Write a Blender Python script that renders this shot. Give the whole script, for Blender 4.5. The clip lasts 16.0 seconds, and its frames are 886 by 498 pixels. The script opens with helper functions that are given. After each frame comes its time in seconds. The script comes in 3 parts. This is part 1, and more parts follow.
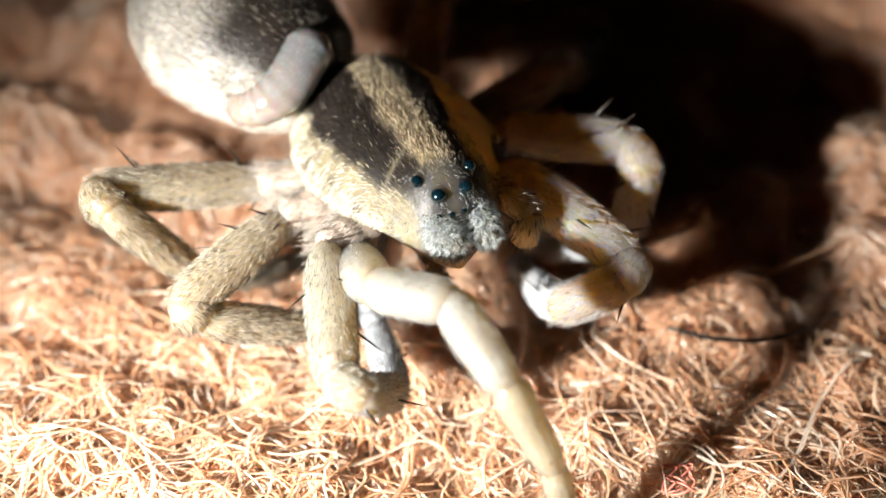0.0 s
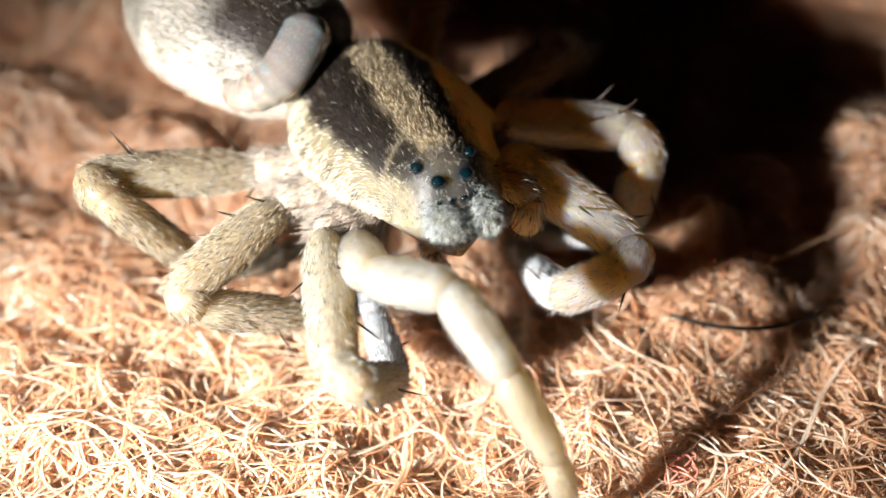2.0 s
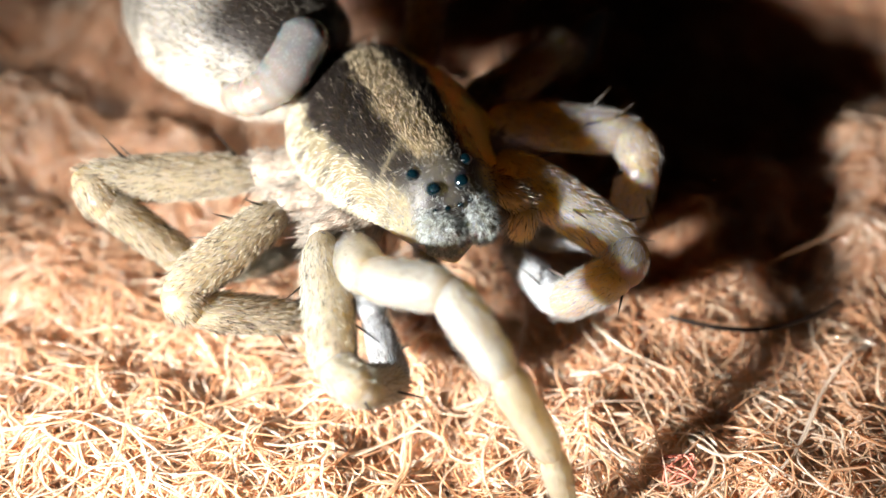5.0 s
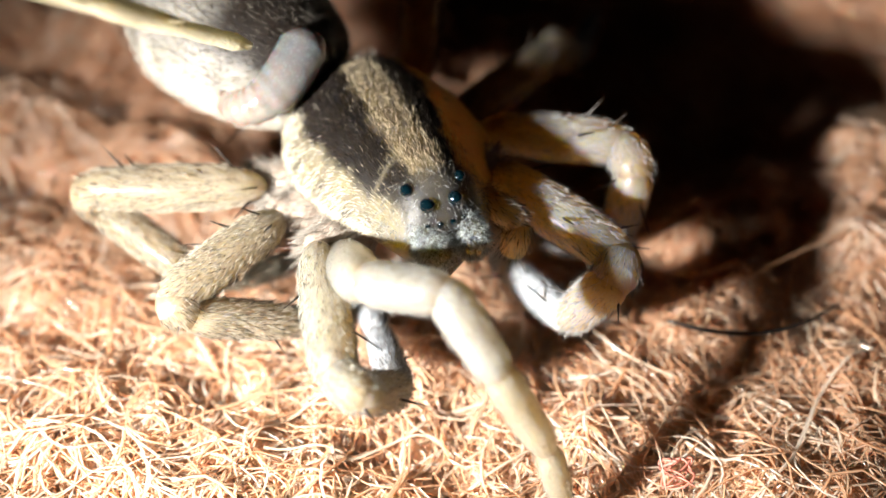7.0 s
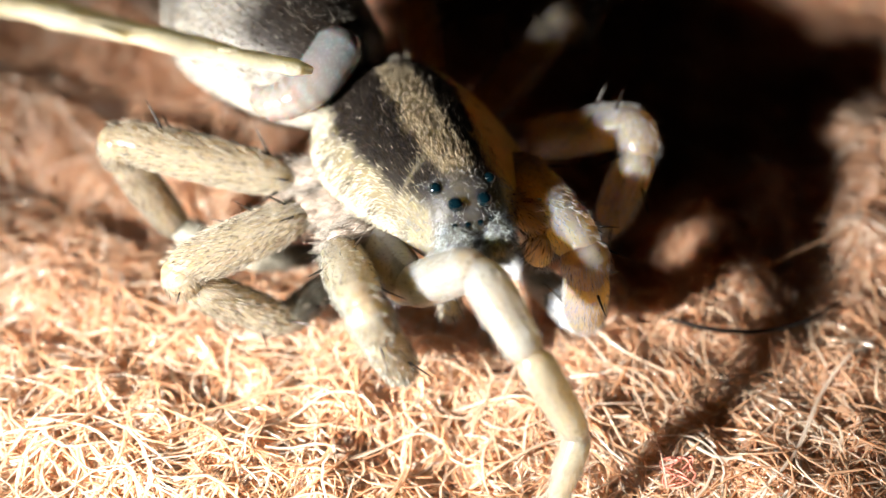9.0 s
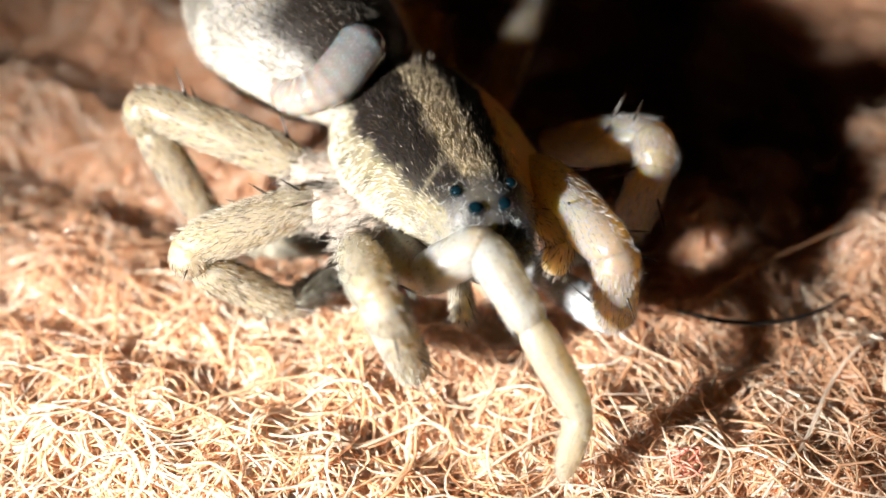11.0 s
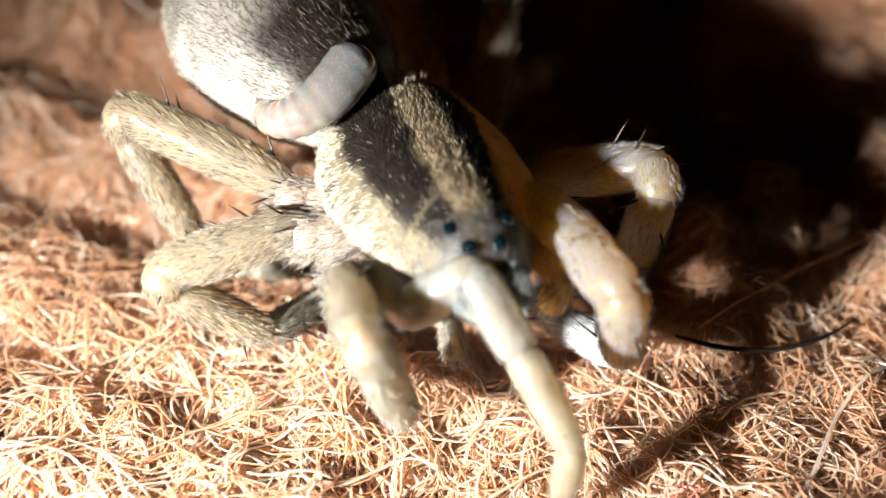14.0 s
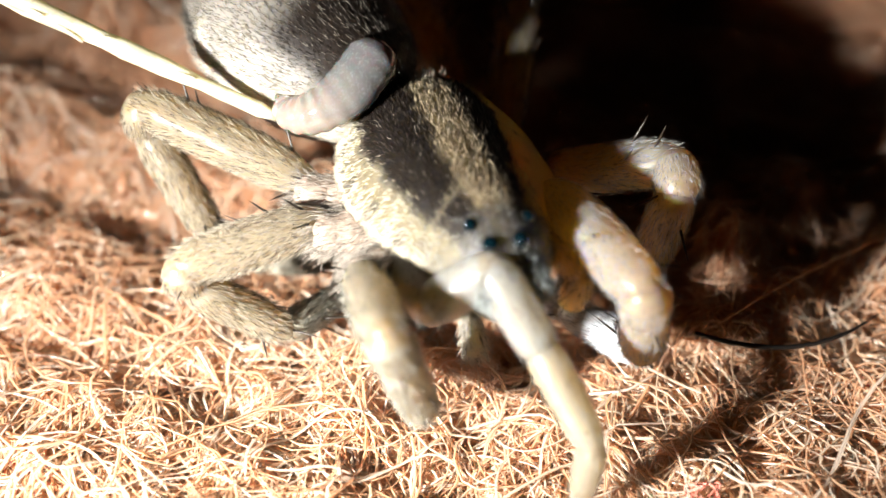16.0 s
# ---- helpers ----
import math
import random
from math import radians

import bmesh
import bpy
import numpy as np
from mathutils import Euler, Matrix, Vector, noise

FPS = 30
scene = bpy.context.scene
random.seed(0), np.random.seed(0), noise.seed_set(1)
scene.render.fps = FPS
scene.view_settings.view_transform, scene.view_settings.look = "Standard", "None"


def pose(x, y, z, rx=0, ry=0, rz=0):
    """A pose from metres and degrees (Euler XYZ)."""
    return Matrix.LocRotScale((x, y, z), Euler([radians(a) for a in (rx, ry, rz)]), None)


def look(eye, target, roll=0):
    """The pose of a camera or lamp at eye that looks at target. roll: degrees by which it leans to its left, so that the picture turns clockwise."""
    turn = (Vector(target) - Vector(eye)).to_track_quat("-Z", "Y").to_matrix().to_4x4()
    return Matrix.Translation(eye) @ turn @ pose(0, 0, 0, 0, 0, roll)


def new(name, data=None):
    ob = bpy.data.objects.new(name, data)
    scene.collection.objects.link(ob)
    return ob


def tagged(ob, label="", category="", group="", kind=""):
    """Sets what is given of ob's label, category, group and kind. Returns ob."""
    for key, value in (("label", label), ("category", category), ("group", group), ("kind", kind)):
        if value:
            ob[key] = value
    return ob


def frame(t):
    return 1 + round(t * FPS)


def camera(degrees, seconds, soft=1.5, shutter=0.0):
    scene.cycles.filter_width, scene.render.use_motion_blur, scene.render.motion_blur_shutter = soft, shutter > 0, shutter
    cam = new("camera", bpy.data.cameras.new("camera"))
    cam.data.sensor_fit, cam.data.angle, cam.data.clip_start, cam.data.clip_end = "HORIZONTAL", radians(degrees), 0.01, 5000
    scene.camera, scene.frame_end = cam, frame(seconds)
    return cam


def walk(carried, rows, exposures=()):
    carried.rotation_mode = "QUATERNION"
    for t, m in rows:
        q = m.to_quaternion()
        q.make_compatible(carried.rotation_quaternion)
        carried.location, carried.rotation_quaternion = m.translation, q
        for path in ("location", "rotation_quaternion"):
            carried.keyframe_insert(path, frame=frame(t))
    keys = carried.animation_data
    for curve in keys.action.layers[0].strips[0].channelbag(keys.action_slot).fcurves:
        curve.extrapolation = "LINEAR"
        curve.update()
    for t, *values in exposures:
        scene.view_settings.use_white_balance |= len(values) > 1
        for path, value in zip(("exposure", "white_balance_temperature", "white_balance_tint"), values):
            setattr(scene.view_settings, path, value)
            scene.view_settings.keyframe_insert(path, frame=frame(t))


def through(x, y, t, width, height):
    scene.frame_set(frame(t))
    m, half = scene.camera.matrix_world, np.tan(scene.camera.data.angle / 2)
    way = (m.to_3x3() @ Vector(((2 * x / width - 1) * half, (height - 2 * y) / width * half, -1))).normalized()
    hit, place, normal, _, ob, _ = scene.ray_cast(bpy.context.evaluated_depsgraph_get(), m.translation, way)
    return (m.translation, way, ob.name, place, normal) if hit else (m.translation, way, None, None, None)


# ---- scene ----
# A paralysed wolf spider with a wasp larva on it, lying on felt. Lengths below are in millimetres; MM turns them into metres.
MM = 0.001

# ---- camera ----
cam = camera(40, 16.0, soft=1.5)
cam.data.dof.use_dof = True
cam.data.dof.focus_distance = 29.8 * MM
cam.data.dof.aperture_fstop = 40.0


def mm_pose(x, y, z, rx, ry, rz):
    return pose(x * MM, y * MM, z * MM, rx, ry, rz)


walk(cam, [
    (0, mm_pose(-0.034, -24.331, 26.891, 42.491, -0.004, 0.107)),
    (0.5, mm_pose(-0.011, -24.223, 26.847, 42.263, -0.002, 0.081)),
    (1, mm_pose(-0.044, -24.087, 26.705, 41.962, 0.046, 0.076)),
    (1.5, mm_pose(-0.040, -24.016, 26.648, 41.796, 0.007, 0.081)),
    (2, mm_pose(-0.014, -24.002, 26.631, 41.774, 0.065, 0.081)),
    (2.5, mm_pose(-0.042, -23.975, 26.611, 41.727, 0.027, 0.077)),
    (3, mm_pose(-0.052, -24.005, 26.650, 41.772, 0.015, 0.100)),
    (3.5, mm_pose(-0.068, -23.957, 26.637, 41.700, -0.014, 0.071)),
    (4, mm_pose(-0.046, -23.952, 26.614, 41.667, 0.017, 0.090)),
    (6.5, mm_pose(0.052, -24.150, 26.761, 42.075, 0.080, 0.003)),
    (7, mm_pose(-0.000, -24.089, 26.753, 42.000, 0.000, 0.000)),
    (7.5, mm_pose(-0.022, -24.026, 26.722, 41.833, -0.037, 0.012)),
    (8, mm_pose(-0.022, -23.993, 26.788, 41.710, 0.002, 0.073)),
    (8.5, mm_pose(-0.002, -23.867, 26.828, 41.450, 0.048, 0.034)),
    (9, mm_pose(-0.047, -23.877, 26.884, 41.488, -0.010, -0.029)),
    (9.5, mm_pose(-0.030, -23.729, 26.620, 41.311, -0.001, 0.141)),
    (9.7, mm_pose(-0.061, -23.784, 26.574, 41.340, 0.010, 0.177)),
    (11.8, mm_pose(-0.101, -24.035, 26.509, 42.248, -0.254, 0.423)),
    (12, mm_pose(-0.048, -23.719, 26.682, 42.723, -0.428, 0.292)),
    (12.5, mm_pose(0.103, -22.926, 25.989, 43.137, -0.869, -0.330)),
    (13, mm_pose(0.567, -22.455, 26.129, 41.990, -0.481, -0.403)),
    (13.5, mm_pose(0.508, -22.195, 26.257, 41.159, -0.296, -0.223)),
    (14, mm_pose(0.271, -21.883, 26.222, 40.137, 0.093, 0.303)),
    (14.5, mm_pose(0.290, -21.777, 26.292, 39.827, 0.366, 0.437)),
    (15, mm_pose(0.221, -21.660, 26.319, 39.533, 0.464, 0.547)),
    (15.5, mm_pose(0.129, -21.695, 26.326, 39.583, 0.494, 0.670)),
    (16, mm_pose(-0.027, -21.841, 26.214, 39.897, 0.273, 0.630)),
])

# ---- light: one small torch close by, in a dim room ----
world = bpy.data.worlds.new("dim_room")
world.use_nodes = True
world.node_tree.nodes["Background"].inputs[0].default_value = (1.0, 0.85, 0.7, 1)
world.node_tree.nodes["Background"].inputs[1].default_value = 0.002
scene.world = world
torch = bpy.data.lights.new("torch", "AREA")
torch.shape, torch.size, torch.energy, torch.color = "DISK", 3.5 * MM, 0.0144, (1.0, 0.955, 0.9)
torch.spread = radians(66)
torch_lamp = new("torch", torch)
torch_lamp.matrix_world = look((-25.4 * MM, -26.4 * MM, 18.5 * MM), (-1.5 * MM, -5.5 * MM, 0))
scene.view_settings.exposure = 0.0


# ---- materials ----
class Nodes:
    def __init__(self, name):
        self.mat = bpy.data.materials.new(name)
        self.mat.use_nodes = True
        self.tree = self.mat.node_tree
        self.bsdf = self.tree.nodes["Principled BSDF"]
        self.out = self.tree.nodes["Material Output"]

    def add(self, kind, **inputs):
        n = self.tree.nodes.new(kind)
        for key, value in inputs.items():
            n.inputs[key.replace("_", " ")].default_value = value
        return n

    def link(self, a, b):
        self.tree.links.new(a, b)

    def set(self, **inputs):
        for key, value in inputs.items():
            self.bsdf.inputs[key.replace("_", " ")].default_value = value

    def mix(self, a, b, fac, mode="MIX"):
        n = self.tree.nodes.new("ShaderNodeMix")
        n.data_type, n.blend_type = "RGBA", mode
        for socket, value in ((n.inputs[0], fac), (n.inputs[6], a), (n.inputs[7], b)):
            if isinstance(value, bpy.types.NodeSocket):
                self.link(value, socket)
            else:
                socket.default_value = value if isinstance(value, float) else (*value, 1)
        return n.outputs[2]

    def noise(self, per_mm, detail=4.0, rough=0.6):
        coord = self.add("ShaderNodeTexCoord")
        n = self.add("ShaderNodeTexNoise", Scale=per_mm / MM, Detail=detail, Roughness=rough)
        self.link(coord.outputs["Object"], n.inputs["Vector"])
        return n.outputs[0]

    def ramp(self, value, lo, hi):
        n = self.add("ShaderNodeMapRange")
        n.inputs[1].default_value, n.inputs[2].default_value = lo, hi
        self.link(value, n.inputs[0])
        return n.outputs[0]

    def bump(self, value, depth, strength=0.6):
        n = self.add("ShaderNodeBump", Strength=strength, Distance=depth * MM)
        self.link(value, n.inputs["Height"])
        self.link(n.outputs[0], self.bsdf.inputs["Normal"])


def skin(name, rough=0.5, subsurface=0.25, depth=0.5, coat=0.0, bump=0.02, speckle=0.35, shine_through=0.0, glow=(1.0, 0.64, 0.2), depth_tint=(1.0, 0.55, 0.2)):
    """Cuticle that takes its pattern from the mesh's colour layer, with mottling and fine relief."""
    m = Nodes(name)
    col = m.add("ShaderNodeVertexColor")
    col.layer_name = "tone"
    fine, coarse = m.noise(9.0), m.noise(1.6)
    c = m.mix(col.outputs[0], (0.35, 0.25, 0.16), m.ramp(fine, 0.56, 0.9), "MULTIPLY")
    k = m.add("ShaderNodeMath")
    k.operation = "MULTIPLY"
    k.inputs[1].default_value = speckle
    m.link(m.ramp(coarse, 0.45, 0.8), k.inputs[0])
    c = m.mix(c, (0.35, 0.25, 0.13), k.outputs[0], "MULTIPLY")
    m.link(c, m.bsdf.inputs["Base Color"])
    m.set(Roughness=rough, Specular_IOR_Level=0.35, Subsurface_Weight=subsurface, Subsurface_Scale=depth * MM, Coat_Weight=coat, Coat_Roughness=0.25)
    m.bsdf.inputs["Subsurface Radius"].default_value = depth_tint
    m.bump(fine, bump)
    if shine_through:
        grey = m.add("ShaderNodeRGBToBW")
        m.link(c, grey.inputs[0])
        pale = m.ramp(grey.outputs[0], 0.06, 0.3)
        thin = m.add("ShaderNodeBsdfTranslucent")
        m.link(m.mix((0.02, 0.008, 0.003), glow, pale), thin.inputs["Color"])
        part_of = m.add("ShaderNodeMath")
        part_of.operation = "MULTIPLY"
        part_of.inputs[1].default_value = shine_through
        m.link(pale, part_of.inputs[0])
        both = m.add("ShaderNodeMixShader")
        m.link(part_of.outputs[0], both.inputs[0])
        m.link(m.bsdf.outputs[0], both.inputs[1])
        m.link(thin.outputs[0], both.inputs[2])
        m.link(both.outputs[0], m.out.inputs["Surface"])
    return m.mat


def hair_skin(name, rough=0.45, through=0.18):
    """Bristles: the root's colour, each a little lighter or darker."""
    m = Nodes(name)
    col = m.add("ShaderNodeVertexColor")
    col.layer_name = "tone"
    geo = m.add("ShaderNodeNewGeometry")
    c = m.mix(col.outputs[0], (1.0, 0.93, 0.8), m.ramp(geo.outputs["Random Per Island"], 0.6, 7.0))
    c = m.mix(c, (0.06, 0.04, 0.02), m.ramp(geo.outputs["Random Per Island"], 0.12, -0.1))
    m.link(c, m.bsdf.inputs["Base Color"])
    m.set(Roughness=rough, Specular_IOR_Level=0.18)
    thin = m.add("ShaderNodeBsdfTranslucent")
    m.link(c, thin.inputs["Color"])
    both = m.add("ShaderNodeMixShader")
    both.inputs[0].default_value = through
    m.link(m.bsdf.outputs[0], both.inputs[1])
    m.link(thin.outputs[0], both.inputs[2])
    m.link(both.outputs[0], m.out.inputs["Surface"])
    return m.mat


def plain(name, colour, rough=0.4, **more):
    m = Nodes(name)
    fine = m.noise(6.0)
    c = m.mix(colour, tuple(0.6 * v for v in colour), m.ramp(fine, 0.45, 0.8))
    m.link(c, m.bsdf.inputs["Base Color"])
    m.set(Roughness=rough, **more)
    m.bump(fine, 0.01)
    return m.mat


def fibre_material(name, colour, dark, pale, coat=0.6, polish=0.09):
    m = Nodes(name)
    geo = m.add("ShaderNodeNewGeometry")
    rand = geo.outputs["Random Per Island"]
    c = m.mix(colour, dark, m.ramp(rand, 0.45, 0.0))
    c = m.mix(c, pale, m.ramp(rand, 0.7, 1.0))
    c = m.mix(c, dark, m.ramp(m.noise(0.22, 3.0), 0.5, 0.75))
    m.link(c, m.bsdf.inputs["Base Color"])
    m.set(Roughness=0.22, Specular_IOR_Level=1.0, IOR=1.7, Coat_Weight=coat, Coat_Roughness=polish, Coat_IOR=2.2)
    trans = m.add("ShaderNodeBsdfTranslucent")
    m.link(c, trans.inputs["Color"])
    both = m.add("ShaderNodeMixShader")
    both.inputs[0].default_value = 0.66
    m.link(m.bsdf.outputs[0], both.inputs[1])
    m.link(trans.outputs[0], both.inputs[2])
    m.link(both.outputs[0], m.out.inputs["Surface"])
    return m.mat


def larva_skin():
    m = Nodes("larva_skin")
    col = m.add("ShaderNodeVertexColor")
    col.layer_name = "tone"
    grain = m.noise(13.0, 3.0, 0.7)
    c = m.mix(col.outputs[0], (0.42, 0.43, 0.45), m.ramp(grain, 0.52, 0.72))
    m.link(c, m.bsdf.inputs["Base Color"])
    m.set(Roughness=0.1, Subsurface_Weight=0.6, Subsurface_Scale=1.2 * MM, Transmission_Weight=0.5, IOR=1.36, Coat_Weight=1.0, Coat_Roughness=0.08, Coat_IOR=2.0)
    m.bump(m.noise(4.5, 3.0, 0.7), 0.02, 0.5)
    return m.mat


M_FELT = plain("felt_base", (0.86, 0.615, 0.425), 0.9, Subsurface_Weight=0.3, Subsurface_Scale=0.3 * MM)
M_FIBRE = fibre_material("felt_fibre", (0.885, 0.65, 0.455), (0.83, 0.56, 0.36), (0.94, 0.85, 0.76))
M_PALE_FIBRE = fibre_material("pale_fibre", (0.9, 0.8, 0.68), (0.84, 0.66, 0.48), (0.95, 0.92, 0.86), 1.0, 0.06)
M_CARAPACE = skin("carapace_cuticle", 0.5, 0.95, 3.5, shine_through=0.6, glow=(1.0, 0.76, 0.3), depth_tint=(1.0, 0.74, 0.2))
M_LEG = skin("leg_cuticle", 0.34, 0.9, 2.0, coat=0.35, bump=0.015, speckle=0.15, shine_through=0.36, glow=(1.0, 0.8, 0.42), depth_tint=(1.0, 0.74, 0.36))
# leg cuticle again for the shaded left legs, their amber glow tinted in
M_SHADED_LEG = skin("shaded_leg_cuticle", 0.34, 0.9, 2.0, coat=0.25, bump=0.015, speckle=0.15, shine_through=0.48, glow=(1.0, 0.69, 0.2), depth_tint=(1.0, 0.58, 0.12))
M_SMOOTH_LEG = skin("smooth_leg_cuticle", 0.3, 0.9, 2.0, coat=0.9, bump=0.03, speckle=0.15, shine_through=0.3, glow=(1.0, 0.86, 0.55), depth_tint=(1.0, 0.8, 0.47))
M_COXA = skin("coxa_cuticle", 0.4, 0.4, 0.4, coat=0.3, bump=0.03, speckle=0.15, depth_tint=(1.0, 0.7, 0.5))
M_ABDOMEN = skin("abdomen_cuticle", 0.55, 0.35, 0.5)
M_SETAE = hair_skin("setae")
M_SPINE = plain("spine_chitin", (0.02, 0.014, 0.01), 0.35)
M_EYE = plain("eye_lens", (0.001, 0.006, 0.009), 0.05, Coat_Weight=1.0, Coat_Roughness=0.02)
M_LARVA = larva_skin()
M_STEM = skin("stem_straw", 0.45, 0.5, 0.4, bump=0.06, speckle=0.25, shine_through=0.25, glow=(0.92, 0.88, 0.62), depth_tint=(1.0, 0.95, 0.7))
M_HAIR = plain("black_hair", (0.01, 0.008, 0.007), 0.3)
M_RED = plain("red_fibre", (0.5, 0.17, 0.12), 0.4)


# ---- mesh helpers ----
def part(name, verts, faces, material, parent=None, tones=None, label="", smooth=True, kind=""):
    """One mesh object, its points in millimetres; tones: a colour for each point."""
    me = bpy.data.meshes.new(name)
    me.from_pydata((np.asarray(verts, dtype=float) * MM).tolist(), [], faces if isinstance(faces, list) else faces.tolist())
    me.materials.append(material)
    if tones is not None:
        layer = me.color_attributes.new("tone", "FLOAT_COLOR", "POINT")
        rgba = np.ones((len(verts), 4), dtype=np.float32)
        rgba[:, :3] = tones
        layer.data.foreach_set("color", rgba.ravel())
    me.polygons.foreach_set("use_smooth", [smooth] * len(me.polygons))
    me.update()
    ob = new(name, me)
    if parent is not None:
        ob.parent = parent
    if label or kind:
        tagged(ob, label=label, kind=kind)
    return ob


def smooth_table(xs, table, column):
    """A table's column, eased between its rows."""
    t = np.asarray(table, dtype=float)
    fine = np.linspace(t[0, 0], t[-1, 0], 400)
    v = np.interp(fine, t[:, 0], t[:, column])
    k = np.hanning(41)
    k /= k.sum()
    pad = np.concatenate([np.full(20, v[0]), v, np.full(20, v[-1])])
    v2 = np.convolve(pad, k, "valid")
    edge = np.minimum(1, np.minimum(np.arange(400), np.arange(400)[::-1]) / 22.0)
    return np.interp(xs, fine, v * (1 - edge) + v2 * edge)


def ring_faces(rings, sides):
    i, j = np.meshgrid(np.arange(rings - 1), np.arange(sides), indexing="ij")
    a = i * sides + j
    b = i * sides + (j + 1) % sides
    return np.stack([a, b, b + sides, a + sides], -1).reshape(-1, 4)


def frames_along(path):
    """Tangent and two cross directions at each point of a path, without twist."""
    path = np.asarray(path, dtype=float)
    tan = np.gradient(path, axis=0)
    tan /= np.linalg.norm(tan, axis=1, keepdims=True)
    ref = np.array([0.0, 0.0, 1.0]) if abs(tan[0, 2]) < 0.9 else np.array([1.0, 0.0, 0.0])
    us = []
    u = ref - tan[0] * ref.dot(tan[0])
    for t in tan:
        u = u - t * u.dot(t)
        u /= np.linalg.norm(u)
        us.append(u)
    us = np.array(us)
    return tan, us, np.cross(tan, us)


def tube(path, radii, sides=20, flat=1.0):
    """Points, faces and normals of a closed tube."""
    path, radii = np.asarray(path, dtype=float), np.asarray(radii, dtype=float)
    tan, u, w = frames_along(path)
    a = np.linspace(0, 2 * math.pi, sides, endpoint=False)
    normal = u[:, None] * np.cos(a)[None, :, None] + w[:, None] * np.sin(a)[None, :, None]
    verts = path[:, None] + radii[:, None, None] * (u[:, None] * np.cos(a)[None, :, None] * flat + w[:, None] * np.sin(a)[None, :, None])
    faces = ring_faces(len(path), sides).tolist()
    n = len(path) * sides
    faces += [list(range(sides))[::-1], list(range(n - sides, n))]
    return verts.reshape(-1, 3), faces, normal.reshape(-1, 3)


def curve_through(points, count):
    """A smooth path through a few points."""
    p = np.asarray(points, dtype=float)
    p = np.vstack([2 * p[0] - p[1], p, 2 * p[-1] - p[-2]])
    out = []
    n = len(p) - 3
    for s in np.linspace(0, n - 1e-9, count):
        i, t = int(s), s - int(s)
        a, b, c, d = p[i:i + 4]
        out.append(0.5 * (2 * b + (c - a) * t + (2 * a - 5 * b + 4 * c - d) * t * t + (3 * b - a - 3 * c + d) * t ** 3))
    return np.array(out)


def bristles(name, roots, ways, lengths, radius, tones, parent, label="", bend=None, material=None):
    """Many fine tapered hairs as one mesh: two bent joints each, three sides."""
    roots, ways = np.asarray(roots, dtype=float), np.asarray(ways, dtype=float)
    n = len(roots)
    ways = ways / np.linalg.norm(ways, axis=1, keepdims=True)
    side = np.cross(ways, np.random.normal(size=(n, 3)))
    side /= np.linalg.norm(side, axis=1, keepdims=True)
    other = np.cross(ways, side)
    lengths = np.broadcast_to(np.asarray(lengths, dtype=float), (n,))[:, None]
    radius = np.broadcast_to(np.asarray(radius, dtype=float), (n,))[:, None]
    sag = np.zeros((n, 3)) if bend is None else np.asarray(bend, dtype=float)
    rows = []
    for k, (f, r) in enumerate(((0.0, 1.0), (0.5, 0.8))):
        centre = roots + ways * lengths * f + sag * lengths * f * f
        for a in (0, 2.094, 4.189):
            rows.append(centre + radius * r * (side * math.cos(a) + other * math.sin(a)))
    rows.append(roots + ways * lengths + sag * lengths)
    verts = np.stack(rows, 1).reshape(-1, 3)
    pattern = np.array([[0, 1, 4], [0, 4, 3], [1, 2, 5], [1, 5, 4], [2, 0, 3], [2, 3, 5], [3, 4, 6], [4, 5, 6], [5, 3, 6]])
    faces = (np.arange(n)[:, None, None] * 7 + pattern[None]).reshape(-1, 3)
    tones = np.repeat(np.broadcast_to(np.asarray(tones, dtype=float), (n, 3)), 7, axis=0)
    return part(name, verts, faces, material or M_SETAE, parent, tones, label, kind="stuff")


# ---- felt ----
# loose tufts that stand off the cloth: height, place and half-widths
TUFTS = [(1.7, 7.4, 0.1, 1.3, 1.0), (1.5, 9.3, 1.9, 1.1, 1.0), (1.1, 8.4, -1.9, 0.9, 0.6), (1.6, 13.4, 2.6, 1.7, 2.4), (1.1, 12.4, -0.4, 1.3, 1.4)]


def felt_height(x, y, loft=1.0):
    fluff = sum(h * np.exp(-((x - cx) / sx) ** 2 - ((y - cy) / sy) ** 2) for h, cx, cy, sx, sy in TUFTS)
    # dip added at the far right so the spider's shadow reaches further
    shade_hollow = 1.8 * np.exp(-((x - 10.0) / 4.2) ** 2 - ((y - 11.2) / 4.6) ** 2)
    lumps = 0.22 * np.sin(2.0 * x + 1.1 * y + 0.6) * np.sin(1.6 * y - 0.8 * x + 2.0) + 0.12 * np.sin(3.1 * x - 2.3 * y) * np.cos(2.7 * y + 1.4 * x)
    humps = 0.55 * np.sin(0.8 * x + 0.35 * y + 1.0) * np.cos(0.75 * y - 0.4 * x) / (1 + np.exp(-(y - 0.6 * x - 2.0)))
    return loft * fluff - shade_hollow + lumps + humps + 0.35 * np.sin(0.33 * x + 1.1) * np.cos(0.29 * y - 0.4) + 0.18 * np.sin(0.9 * x - 0.7 * y) + 0.12 * np.cos(1.3 * y + 0.5 * x)


